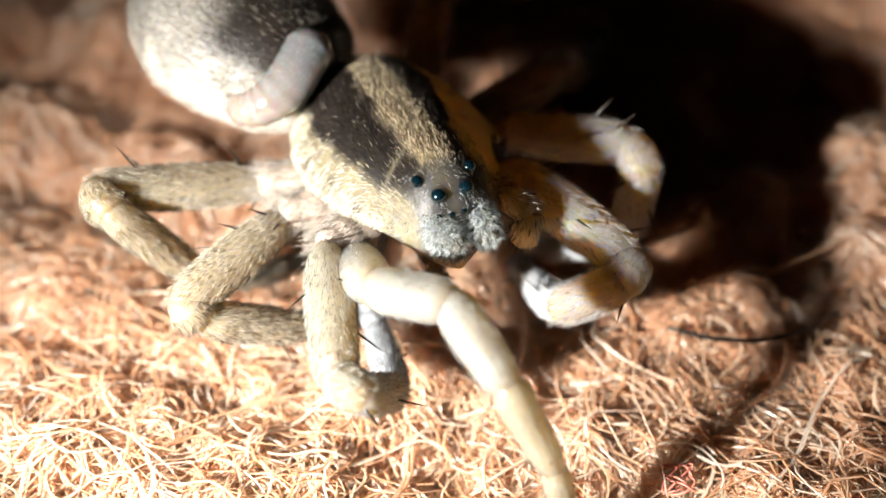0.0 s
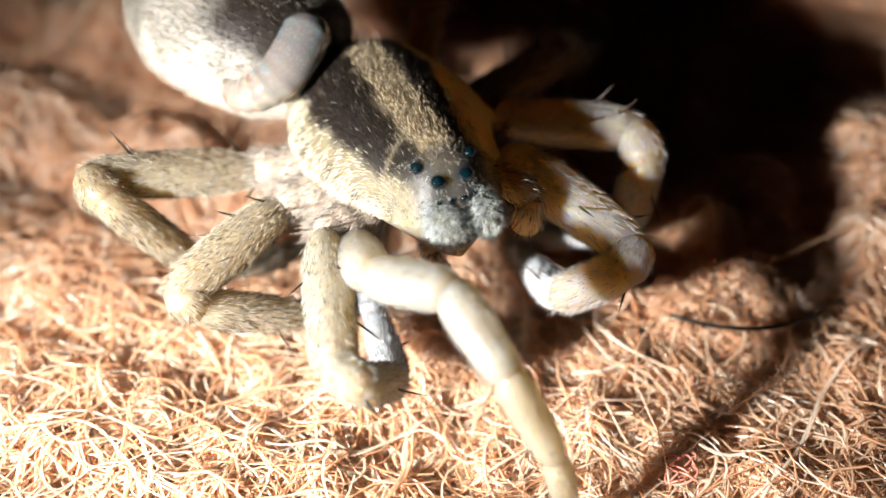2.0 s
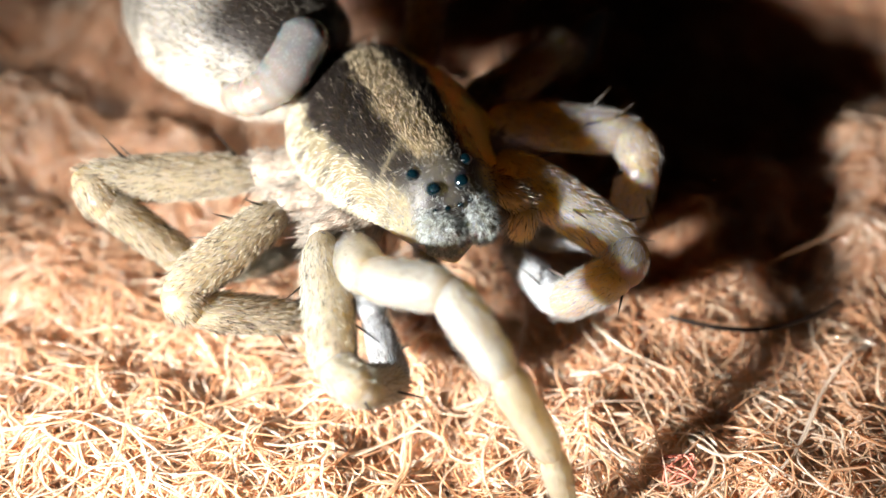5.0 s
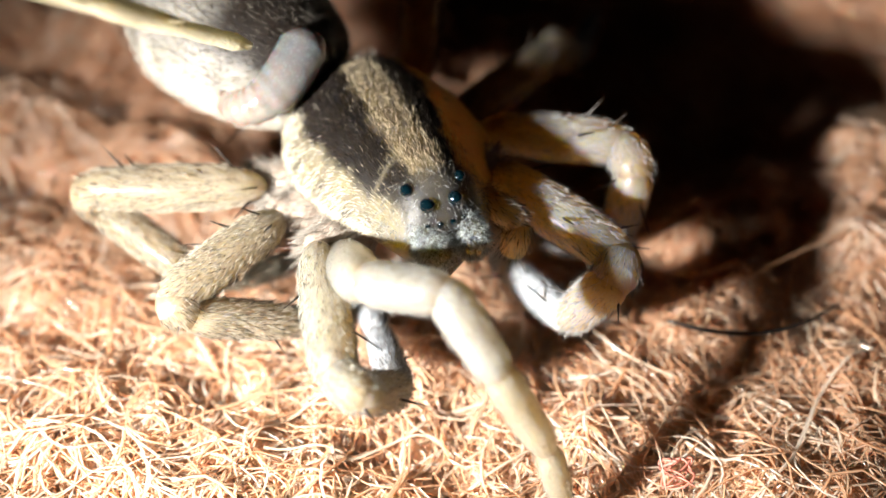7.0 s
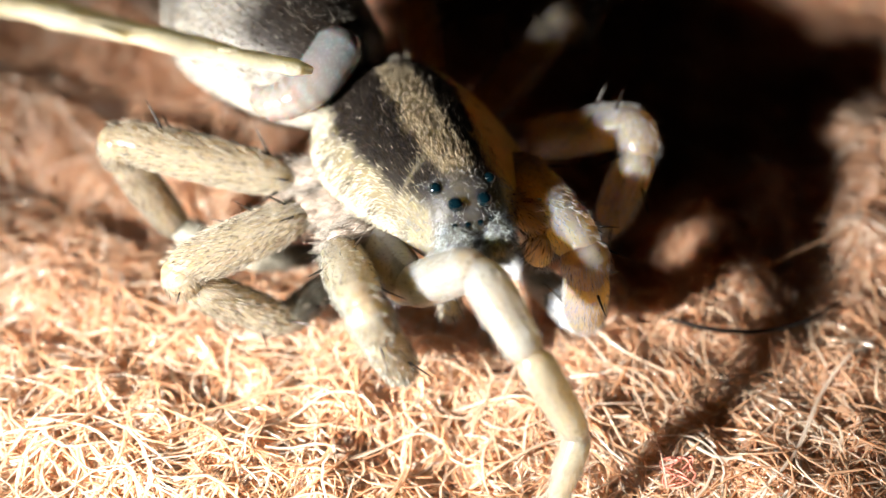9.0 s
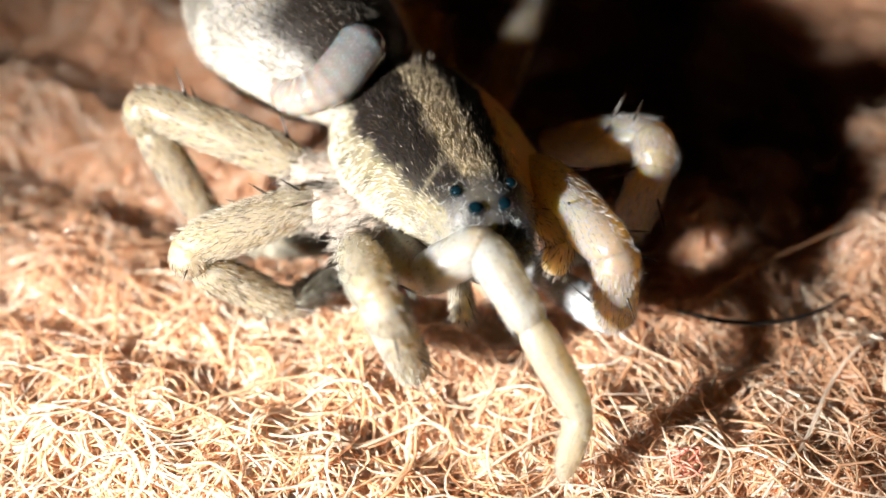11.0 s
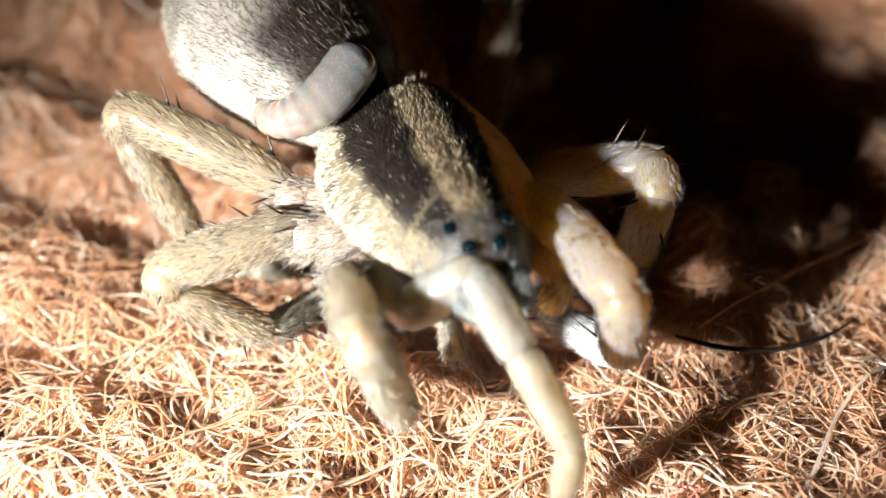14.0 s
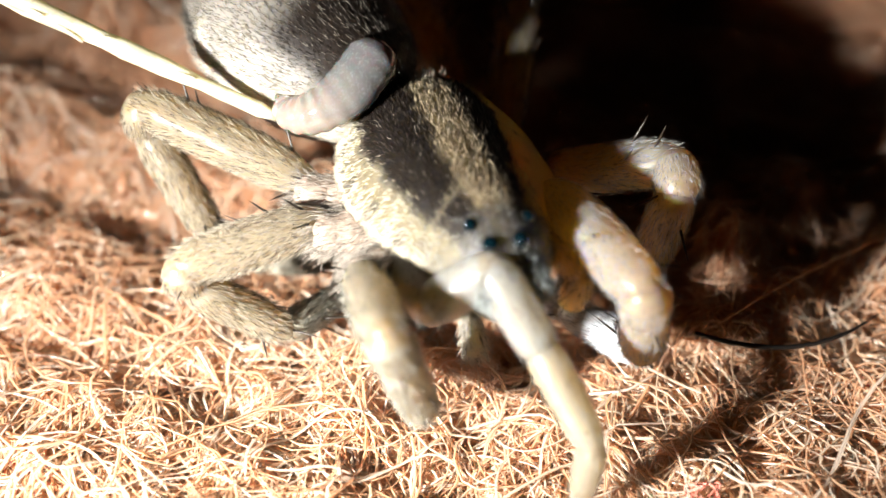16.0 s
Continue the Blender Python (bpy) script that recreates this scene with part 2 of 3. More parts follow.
def felt():
    n = 240
    g = np.linspace(-1, 1, n)
    g = np.sign(g) * (np.abs(g) * 30 + np.abs(g) ** 5 * 120)
    x, y = np.meshgrid(g, g, indexing="ij")
    z = felt_height(x, y, 0.35) * np.exp(-((x / 60) ** 2 + (y / 60) ** 2)) - 0.2 + np.random.normal(0, 0.06, x.shape)
    verts = np.stack([x, y, z], -1).reshape(-1, 3)
    i, j = np.meshgrid(np.arange(n - 1), np.arange(n - 1), indexing="ij")
    a = i * n + j
    faces = np.stack([a, a + n, a + n + 1, a + 1], -1).reshape(-1, 4)
    ob = part("ground", verts, faces, M_FELT)
    tagged(ob, "thick orange-brown felt cloth, matted and fuzzy", "felt cloth", kind="structure")
    return ob


def fibres(name, count, steps, x_range, y_range, length, radius, curl, rise, lift, seed, sides=4, material=None):
    """Curly felt fibres, grown as arcs that wander over the cloth."""
    rng = np.random.default_rng(seed)
    x = rng.uniform(*x_range, count)
    y = rng.uniform(*y_range, count)
    z0 = felt_height(x, y) - lift * rng.random(count) ** 1.2
    heading = rng.uniform(0, 2 * math.pi, count)
    turn = rng.normal(0, curl, count)
    wobble = rng.uniform(0, 6.28, count)
    pitch = rng.normal(0.0, rise, count)
    long = length * rng.lognormal(0, 0.35, count)
    step = long / (steps - 1)
    path = np.empty((count, steps, 3))
    p = np.stack([x, y, z0], -1)
    base = felt_height(x, y)
    off = np.zeros(count)
    for k in range(steps):
        path[:, k] = p
        s = k / (steps - 1)
        h = heading + turn * s * long + 0.9 * np.sin(wobble + 5.0 * s)
        e = pitch * np.cos(3.1 * s + 0.3 * wobble) + 0.18 * np.sin(2 * wobble + 7 * s)
        p = p + step[:, None] * np.stack([np.cos(h) * np.cos(e), np.sin(h) * np.cos(e), np.zeros(count)], -1)
        off = 0.75 * np.tanh((off + step * np.sin(e)) / 0.75)
        p[:, 2] = z0 + off + 0.85 * (felt_height(p[:, 0], p[:, 1]) - base)
    tan = np.gradient(path, axis=1)
    tan /= np.linalg.norm(tan, axis=2, keepdims=True)
    u = np.cross(tan, np.array([0.13, 0.21, 0.97]))
    u /= np.maximum(np.linalg.norm(u, axis=2, keepdims=True), 1e-6)
    w = np.cross(tan, u)
    r = radius * rng.lognormal(0, 0.28, count)
    a = np.linspace(0, 2 * math.pi, sides, endpoint=False)
    ring = path[:, :, None] + r[:, None, None, None] * (u[:, :, None] * np.cos(a)[:, None] + w[:, :, None] * np.sin(a)[:, None])
    verts = ring.reshape(-1, 3)
    per = steps * sides
    faces = (np.arange(count)[:, None, None] * per + ring_faces(steps, sides)[None]).reshape(-1, 4)
    me = bpy.data.meshes.new(name)
    me.vertices.add(len(verts))
    me.vertices.foreach_set("co", (verts * MM).astype(np.float32).ravel())
    me.loops.add(faces.size)
    me.loops.foreach_set("vertex_index", faces.astype(np.int32).ravel())
    me.polygons.add(len(faces))
    me.polygons.foreach_set("loop_start", np.arange(0, faces.size, 4, dtype=np.int32))
    me.polygons.foreach_set("use_smooth", np.ones(len(faces), dtype=bool))
    me.update(calc_edges=True)
    me.materials.append(material or M_FIBRE)
    return new(name, me)


# ---- the spider ----
CREAM, TAN, DARK, GREY = np.array([0.41, 0.365, 0.255]), np.array([0.31, 0.225, 0.13]), np.array([0.014, 0.0095, 0.007]), np.array([0.2, 0.19, 0.17])
WHITE = np.array([0.52, 0.48, 0.4])
PALE = np.array([0.395, 0.38, 0.31])
BLUE_GREY = np.array([0.5, 0.54, 0.58])

# x along the body, half width, top, lower rim
CARAPACE = [(-3.6, 0.85, 1.9, 1.35), (-3.35, 1.5, 2.4, 1.25), (-2.7, 2.12, 2.82, 1.2), (-1.6, 2.48, 3.0, 1.2), (-0.4, 2.52, 3.02, 1.2), (0.8, 2.2, 3.02, 1.25),
            (1.8, 1.72, 3.1, 1.35), (2.6, 1.4, 3.08, 1.5), (3.1, 1.16, 2.8, 1.6), (3.42, 0.92, 2.4, 1.7), (3.6, 0.4, 2.05, 1.8)]


def blend(a, b, f):
    f = np.clip(f, 0, 1)[:, None]
    return a * (1 - f) + b * f


def carapace_tone(p):
    """Pale middle stripe, two dark bands and cream flanks, the left one painted over with an amber glow."""
    x, y = p[:, 0], np.abs(p[:, 1])
    wob = 0.05 * np.sin(4.3 * x + 1.0) + 0.03 * np.sin(9.1 * x + 2 * p[:, 1])
    inner = np.interp(x, [-3.4, -2.4, 0, 1.6, 2.4, 3.0], [0.22, 0.42, 0.48, 0.45, 0.4, 0.25]) + 0.6 * wob
    # left edge drawn in to widen the painted amber glow
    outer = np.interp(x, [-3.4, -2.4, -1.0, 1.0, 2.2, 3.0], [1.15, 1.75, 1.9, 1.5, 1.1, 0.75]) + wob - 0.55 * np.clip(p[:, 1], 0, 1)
    mottle = np.clip(0.5 + 0.5 * np.sin(6.1 * x + 2.0 * np.sin(5.0 * p[:, 1])) * np.sin(8.3 * p[:, 1] + 1.7 * x), 0, 1) * np.clip((x + 2.2) / 1.2, 0.15, 1)
    c = blend(np.broadcast_to(np.array([0.5, 0.42, 0.285]), p.shape), np.broadcast_to(np.array([0.2, 0.135, 0.07]), p.shape), 0.65 * mottle)
    c = blend(c, np.broadcast_to(DARK, p.shape), (y - inner) / 0.12)
    c = blend(c, np.broadcast_to(CREAM, p.shape), (y - outer) / 0.12)
    # light shining through the shaded left flank, painted in as amber
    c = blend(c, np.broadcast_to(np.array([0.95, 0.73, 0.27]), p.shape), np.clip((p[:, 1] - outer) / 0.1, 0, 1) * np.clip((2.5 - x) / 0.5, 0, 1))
    spots = np.exp(-(((y - outer - 0.5) / 0.12) ** 2)) * (np.sin(5.5 * x) > 0.75)
    c = blend(c, np.broadcast_to(DARK * 2, p.shape), 0.7 * spots)
    line = np.exp(-((x - 1.75 - 0.5 * (y - 1.0)) / 0.07) ** 2) * np.clip((y - inner) / 0.1, 0, 1)
    c = blend(c, np.broadcast_to(CREAM * 0.8, p.shape), 0.75 * line)
    face = np.clip((x - 2.2) / 0.4, 0, 1) * np.clip((1.0 - y) / 0.2, 0, 1)
    c = blend(c, np.broadcast_to(np.array([0.11, 0.105, 0.095]), p.shape), 0.85 * face)
    c = blend(c, np.broadcast_to(DARK, p.shape), 0.8 * np.exp(-((x - 3.2) ** 2 + (y - 0.36) ** 2) / 0.07))
    return blend(c, np.broadcast_to(DARK, p.shape), np.exp(-((x - 2.55) ** 2 + (y - 0.68) ** 2) / 0.09))


def carapace(spider):
    rows, sides = 90, 72
    xs = np.linspace(-3.6, 3.6, rows)
    w, top, low = (smooth_table(xs, CARAPACE, k) for k in (1, 2, 3))
    a = np.linspace(0, 2 * math.pi, sides, endpoint=False)
    ca, sa = np.cos(a), np.sin(a)
    y = w[:, None] * np.sign(ca) * np.abs(ca) ** 0.85
    slope = np.interp(xs, [-3.6, -1.0, 1.5, 3.6], [2.6, 2.3, 2.4, 2.7])[:, None]
    z = np.where(sa > 0, low[:, None] + (top - low)[:, None] * (1 - (np.abs(ca) ** 0.85)[None, :] ** slope), low[:, None] + 1.25 * sa)
    y = y * np.where(sa < 0, 1.0 - 0.35 * np.abs(sa), 1.0) * np.where(ca > 0, 1.15, 1.0)
    v = np.stack([np.repeat(xs[:, None], sides, 1), y, z], -1).reshape(-1, 3)
    faces = ring_faces(rows, sides).tolist() + [list(range(sides))[::-1], list(range((rows - 1) * sides, rows * sides))]
    # skin tone kept brighter on the left, part of the painted glow
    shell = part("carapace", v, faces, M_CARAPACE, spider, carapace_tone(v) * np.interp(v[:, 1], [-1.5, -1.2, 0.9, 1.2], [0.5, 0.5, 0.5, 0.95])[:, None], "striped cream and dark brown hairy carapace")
    # short hairs that lie back along the shell
    rng = np.random.default_rng(3)
    g = v.reshape(rows, sides, 3)
    n = 28000
    i, j = rng.uniform(1, rows - 2, n), rng.uniform(-2, sides / 2 + 2, n)
    i0, j0 = i.astype(int), np.floor(j).astype(int)
    fi, fj = (i - i0)[:, None], (j - j0)[:, None]
    pick = lambda di, dj: g[i0 + di, (j0 + dj) % sides]
    p = (pick(0, 0) * (1 - fi) + pick(1, 0) * fi) * (1 - fj) + (pick(0, 1) * (1 - fi) + pick(1, 1) * fi) * fj
    normal = np.cross(pick(1, 0) - pick(0, 0), pick(0, 1) - pick(0, 0))
    normal /= np.linalg.norm(normal, axis=1, keepdims=True) + 1e-9
    normal *= np.sign((normal * (p - np.array([0, 0, 0.8]))).sum(1, keepdims=True))
    # hairs on the torch-side flank toned lighter and cooler, lit look in their colour
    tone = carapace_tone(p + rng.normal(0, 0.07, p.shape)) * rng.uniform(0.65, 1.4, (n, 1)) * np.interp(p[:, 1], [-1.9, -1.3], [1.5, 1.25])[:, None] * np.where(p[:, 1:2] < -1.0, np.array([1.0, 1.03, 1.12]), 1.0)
    tone = np.where(rng.random((n, 1)) < 0.03, WHITE * 0.7, tone)
    thick = np.where(p[:, 1] > 1.35, 0.0006, np.interp(p[:, 1], [-1.8, -1.2], [0.0115, 0.0065]))
    flank = np.clip((np.abs(p[:, 1]) - 1.2) / 0.8, 0, 1)[:, None]
    way = normal * (0.2 + 0.22 * flank) + np.array([-1.0, 0, 0]) * (1 - flank) + flank * np.array([-0.25, 0, -0.9]) + rng.normal(0, 0.2, p.shape)
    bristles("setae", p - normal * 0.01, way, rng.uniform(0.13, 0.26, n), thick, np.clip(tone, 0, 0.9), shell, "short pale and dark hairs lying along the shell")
    # grey hairs on the face
    n = 2600
    k = rng.integers(int(rows * 0.8) * sides, rows * sides, n)
    front = v[k][v[k][:, 2] > 1.7] + rng.normal(0, 0.03, ((v[k][:, 2] > 1.7).sum(), 3))
    out = front - np.array([2.4, 0, 2.0])
    out /= np.linalg.norm(out, axis=1, keepdims=True)
    way = out * 0.45 + np.array([0.2, 0, -0.6]) + rng.normal(0, 0.35, front.shape)
    bristles("setae", front - out * 0.02, way, rng.uniform(0.1, 0.2, len(front)), 0.0075, np.array([0.42, 0.44, 0.42]) * rng.uniform(0.15, 1.0, (len(front), 1)), shell, "grey hairs between the eyes")
    # the upright tuft at the back of the shell
    n = 60
    p = np.array([-3.05, 0.1, 2.6]) + rng.normal(0, 1, (n, 3)) * np.array([0.08, 0.22, 0.03])
    bristles("setae", p, np.array([-0.5, 0, 1.0]) + rng.normal(0, 0.25, (n, 3)), rng.uniform(0.25, 0.45, n), 0.006, WHITE, shell, "white tuft")
    for sx in (-1, 1):
        for x, y, z, r in ((2.6, 0.68, 2.84, 0.17), (3.12, 0.36, 2.68, 0.2), (3.48, 0.16, 2.3, 0.085), (3.4, 0.46, 2.28, 0.075)):
            bm = bmesh.new()
            bmesh.ops.create_uvsphere(bm, u_segments=20, v_segments=12, radius=r)
            verts = np.array([q.co for q in bm.verts]) * np.array([1, 1, 0.9]) + np.array([x, sx * y, z])
            part("eye", verts, [[q.index for q in f.verts] for f in bm.faces], M_EYE, shell, None, "glossy black eye with a blue sheen")
            bm.free()
    return shell


def lathe(length, shape, sides=20, rows=24):
    """A limb piece along +Z: (place 0..1, radius) rows; rounded ends."""
    s = np.linspace(0, 1, rows)
    s = 0.5 - 0.5 * np.cos(math.pi * s)
    r = smooth_table(s, shape, 1)
    cap = np.sqrt(np.clip(1 - ((s - 0.5) / 0.5) ** 10, 0.0, 1))
    path = np.stack([np.zeros(rows), np.zeros(rows), s * length], -1)
    r0 = 0.35 * np.interp(s, [0, 1], [r[0], r[-1]])
    path[:, 2] += np.interp(s, [0, 0.08, 0.92, 1], [-1.6 * r0[0], 0, 0, 1.6 * r0[-1]])
    return tube(path, np.maximum(r * cap, 0.02), sides), s


LIMB = {
    "femur": [(0, 0.46), (0.12, 0.55), (0.45, 0.61), (0.8, 0.56), (1, 0.52)],
    "patella": [(0, 0.51), (0.4, 0.53), (1, 0.5)],
    "tibia": [(0, 0.49), (0.3, 0.5), (0.75, 0.46), (1, 0.43)],
    "metatarsus": [(0, 0.43), (0.3, 0.41), (0.8, 0.36), (1, 0.31)],
    "tarsus": [(0, 0.33), (0.5, 0.32), (1, 0.2)],
}
LIMB_LABEL = {"femur": "thick cream femur with black spines", "patella": "short pale knee piece", "tibia": "tan hairy tibia", "metatarsus": "grey hairy metatarsus", "tarsus": "grey tarsus"}


def limb_piece(spider, kind, length, seed, foot, dark, fat, tint, density, material):
    rng = np.random.default_rng(seed)
    tint, foot = tint * np.array([0.79, 0.82, 0.88]), foot * 0.85
    shape = [(a, r * fat) for a, r in LIMB[kind]]
    (verts, faces, normal), s = lathe(length, shape, 22, 26)
    tone = {"femur": tint * 0.97, "patella": tint * 0.85, "tibia": tint * 0.92, "metatarsus": foot, "tarsus": foot * 0.9}[kind]
    z = verts[:, 2] / length
    blotch = 0.5 + 0.5 * np.sin(7 * z + seed) * np.sin(1.5 * np.arctan2(verts[:, 1], verts[:, 0]) + seed)
    tones = blend(np.broadcast_to(tone, verts.shape), np.broadcast_to(TAN, verts.shape), 0.2 * blotch + 0.4 * (np.abs(z - 0.5) > 0.47))
    ob = part(kind, verts, faces, M_COXA if kind in ("metatarsus", "tarsus") and density > 300 else material, spider, tones, LIMB_LABEL[kind])
    n = int(density * length)
    g, h = verts.reshape(26, 22, 3), normal.reshape(26, 22, 3)
    place = np.interp(rng.uniform(0.02, 0.98, n), s, np.arange(26))
    i, j = np.minimum(place.astype(int), 24), rng.integers(0, 22, n)
    fi, fj = (place - i)[:, None], rng.random((n, 1))
    root = (g[i, j] * (1 - fi) + g[i + 1, j] * fi) * (1 - fj) + (g[i, (j + 1) % 22] * (1 - fi) + g[i + 1, (j + 1) % 22] * fi) * fj
    out = h[i, j] * (1 - fj) + h[i, (j + 1) % 22] * fj
    way = out * rng.uniform(0.14, 0.45, (n, 1)) + np.array([0, 0, 1.0]) + rng.normal(0, 0.12, (n, 3))
    shade = np.where(rng.random((n, 1)) < dark, DARK * 3, 1.5 * tint * rng.uniform(0.6, 1.2, (n, 1)) if kind in ("femur", "patella", "tibia") else 1.25 * foot * rng.uniform(0.6, 1.2, (n, 1)))
    bristles("setae", root, way, rng.uniform(0.14, 0.32, n), 0.0068 if density > 700 else 0.0052 if density > 300 else 0.0045, shade, ob, "fine pale and dark leg hairs")
    if kind in ("femur", "tibia", "metatarsus") and density > 300:
        for q in range({"femur": 7, "tibia": 4, "metatarsus": 3}[kind]):
            k = rng.integers(66, len(verts) - 66)
            way = normal[k] * 0.9 + np.array([0, 0, 0.75])
            path = verts[k] + np.linspace(-0.05, rng.uniform(0.5, 0.85), 5)[:, None] * way / np.linalg.norm(way)
            v, f, _ = tube(path, [0.036, 0.034, 0.027, 0.017, 0.005], 6)
            part("spine", v, f, M_SPINE, ob, None, "stiff black spine")
    return ob


def abdomen(spider):
    rows, sides = 70, 64
    pedicel, tail = np.array([-3.2, -0.5, 1.6]), np.array(ABDOMEN_TAIL)
    s = 0.5 - 0.5 * np.cos(math.pi * np.linspace(0, 1, rows))
    r = smooth_table(s, [(0, 0.35), (0.08, 1.6), (0.25, 2.25), (0.5, 2.45), (0.72, 2.25), (0.9, 1.3), (1, 0.25)], 1)
    path = pedicel + s[:, None] * (tail - pedicel)
    path[:, 2] += 0.35 * np.sin(math.pi * s)
    verts, faces, normal = tube(path, r, sides, flat=0.92)

    def tones_at(p, nrm, rng):
        up = nrm @ (np.array([0.1, 0.2, 0.97]))
        along = (p - pedicel) @ (tail - pedicel) / ((tail - pedicel) @ (tail - pedicel))
        wob = 0.12 * np.sin(5 * p[:, 0]) + 0.1 * np.sin(7 * p[:, 1] + 3 * p[:, 0])
        c = blend(np.broadcast_to(np.array([0.52, 0.49, 0.43]), p.shape), np.broadcast_to(GREY * 1.25, p.shape), (up + wob + 0.2) / 0.35)
        middle = np.abs(nrm @ np.array([0.45, 0.89, 0.0])) + 0.5 * wob
        c = blend(c, np.broadcast_to(DARK, p.shape), np.clip((0.42 - middle) / 0.15, 0, 1) * np.clip((up - 0.3) / 0.2, 0, 1) * np.clip((0.55 - along) / 0.15, 0, 1))
        c = blend(c, np.broadcast_to(DARK * 1.5, p.shape), np.clip((up - 0.75) / 0.2, 0, 0.55) * (np.sin(9 * p[:, 0] + 4 * p[:, 1]) > 0.1))
        return c

    rng = np.random.default_rng(8)
    ob = part("abdomen", verts, faces, M_ABDOMEN, spider, tones_at(verts, normal, rng), "plump grey-backed, white-sided hairy abdomen")
    n = 32000
    k = rng.integers(sides, len(verts) - sides, n)
    root = verts[k] + rng.normal(0, 0.07, (n, 3))
    root -= normal[k] * ((root - verts[k]) * normal[k]).sum(1, keepdims=True)
    back = (tail - pedicel) / np.linalg.norm(tail - pedicel)
    way = normal[k] * 0.5 + back + rng.normal(0, 0.2, (n, 3))
    tone = tones_at(root, normal[k], rng) * rng.uniform(0.5, 1.5, (n, 1))
    tone = np.where(rng.random((n, 1)) < 0.22, WHITE * rng.uniform(0.2, 0.6, (n, 1)), tone)
    bristles("setae", root, way, rng.uniform(0.1, 0.24, n), 0.0062, np.clip(tone, 0.005, 0.9), ob, "short grey and white hairs")
    return ob


def chelicerae(spider):
    rng = np.random.default_rng(12)
    for sy in (-1, 1):
        path = curve_through([(2.9, sy * 0.46, 2.05), (3.5, sy * 0.5 + 0.06, 1.85), (3.74, sy * 0.46 + 0.12, 1.68), (3.7, sy * 0.4 + 0.12, 1.5)], 22)
        rad = smooth_table(np.linspace(0, 1, 22), [(0, 0.3), (0.3, 0.4), (0.65, 0.38), (1, 0.24)], 1)
        v, f, nrm = tube(path, rad, 20)
        ob = part("chelicera", v, f, M_CARAPACE, spider, np.broadcast_to(np.array([0.1, 0.1, 0.095]), v.shape), "dark jaw covered in grey hairs")
        n = 3800
        k = rng.integers(20, len(v) - 10, n)
        way = nrm[k] * 0.7 + np.array([0.1, 0, -0.6]) + rng.normal(0, 0.35, (n, 3))
        bristles("setae", v[k] + rng.normal(0, 0.05, (n, 3)), way, rng.uniform(0.1, 0.2, n), 0.008, np.where(rng.random((n, 1)) < 0.9, np.array([0.6, 0.67, 0.66]) * rng.uniform(0.3, 0.9, (n, 1)), DARK), ob, "grey and black jaw hairs")


def palp(spider, points, fat):
    rng = np.random.default_rng(int(points[0][1] * 100) + 900)
    for i in range(len(points) - 1):
        a, b = np.array(points[i]), np.array(points[i + 1])
        path = curve_through([a, (a + b) / 2 + np.array([0, 0, 0.06]), b + (b - a) * 0.06], 14)
        rad = smooth_table(np.linspace(0, 1, 14), [(0, 0.3), (0.5, 0.4), (1, 0.34)], 1) * fat
        rad[-1] *= 0.3
        v, f, nrm = tube(path, rad, 16)
        ob = part("palp_segment", v, f, M_LEG, spider, np.broadcast_to(np.array([0.5, 0.36, 0.17]) if fat > 0.8 else WHITE * 0.6, v.shape), "amber hairy feeler piece" if fat > 0.8 else "pale hairy feeler piece")
        n = 420 if fat > 0.8 else 1100
        k = rng.integers(0, len(v), n)
        way = nrm[k] * 0.5 + (b - a) / np.linalg.norm(b - a) + rng.normal(0, 0.15, (n, 3))
        bristles("setae", v[k] + rng.normal(0, 0.04, (n, 3)), way, rng.uniform(0.15, 0.3, n), 0.007, np.where(rng.random((n, 1)) < (0.4 if fat > 0.8 else 0.12), DARK, WHITE * 0.9), ob, "feeler hairs")


def coxa(spider, a, b, seed):
    rng = np.random.default_rng(seed)
    a, b = np.array(a), np.array(b)
    path = curve_through([a, (a + b) / 2, b + (b - a) * 0.12], 16)
    rad = smooth_table(np.linspace(0, 1, 16), [(0, 0.5), (0.3, 0.62), (0.5, 0.5), (0.62, 0.58), (0.78, 0.45), (0.9, 0.52), (1, 0.3)], 1)
    v, f, nrm = tube(path, rad, 20)
    ob = part("coxa", v, f, M_COXA, spider, np.broadcast_to(np.array([0.36, 0.29, 0.24]), v.shape), "pale leg base with long white hairs")
    n = 1700
    k = rng.integers(0, len(v), n)
    way = nrm[k] * 0.35 + (b - a) / np.linalg.norm(b - a) + rng.normal(0, 0.2, (n, 3))
    bristles("setae", v[k] + rng.normal(0, 0.06, (n, 3)), way, rng.uniform(0.2, 0.5, n), 0.0085, np.array([0.42, 0.38, 0.33]) * rng.uniform(0.4, 1.25, (n, 1)), ob, "long white hairs", bend=np.array([0, 0, -0.3]) + rng.normal(0, 0.15, (n, 3)))


PIECES = ("femur", "patella", "tibia", "metatarsus", "tarsus")
ABDOMEN_TAIL = (-8.29, -4.60, 2.69)

# the body's pose: place in millimetres; roll, nose-down, heading in degrees
BODY = {
    "start": (-1.124, -1.092, 3.488, -1.50, -4.43, -65.39),
    "poked": (-1.302, -1.185, 3.177, -2.08, -2.76, -66.93),
    "pushed": (-0.648, -1.396, 3.135, -5.41, -5.22, -69.30),
    "turned": (-0.263, -1.943, 2.912, -8.53, -4.45, -70.79),
}
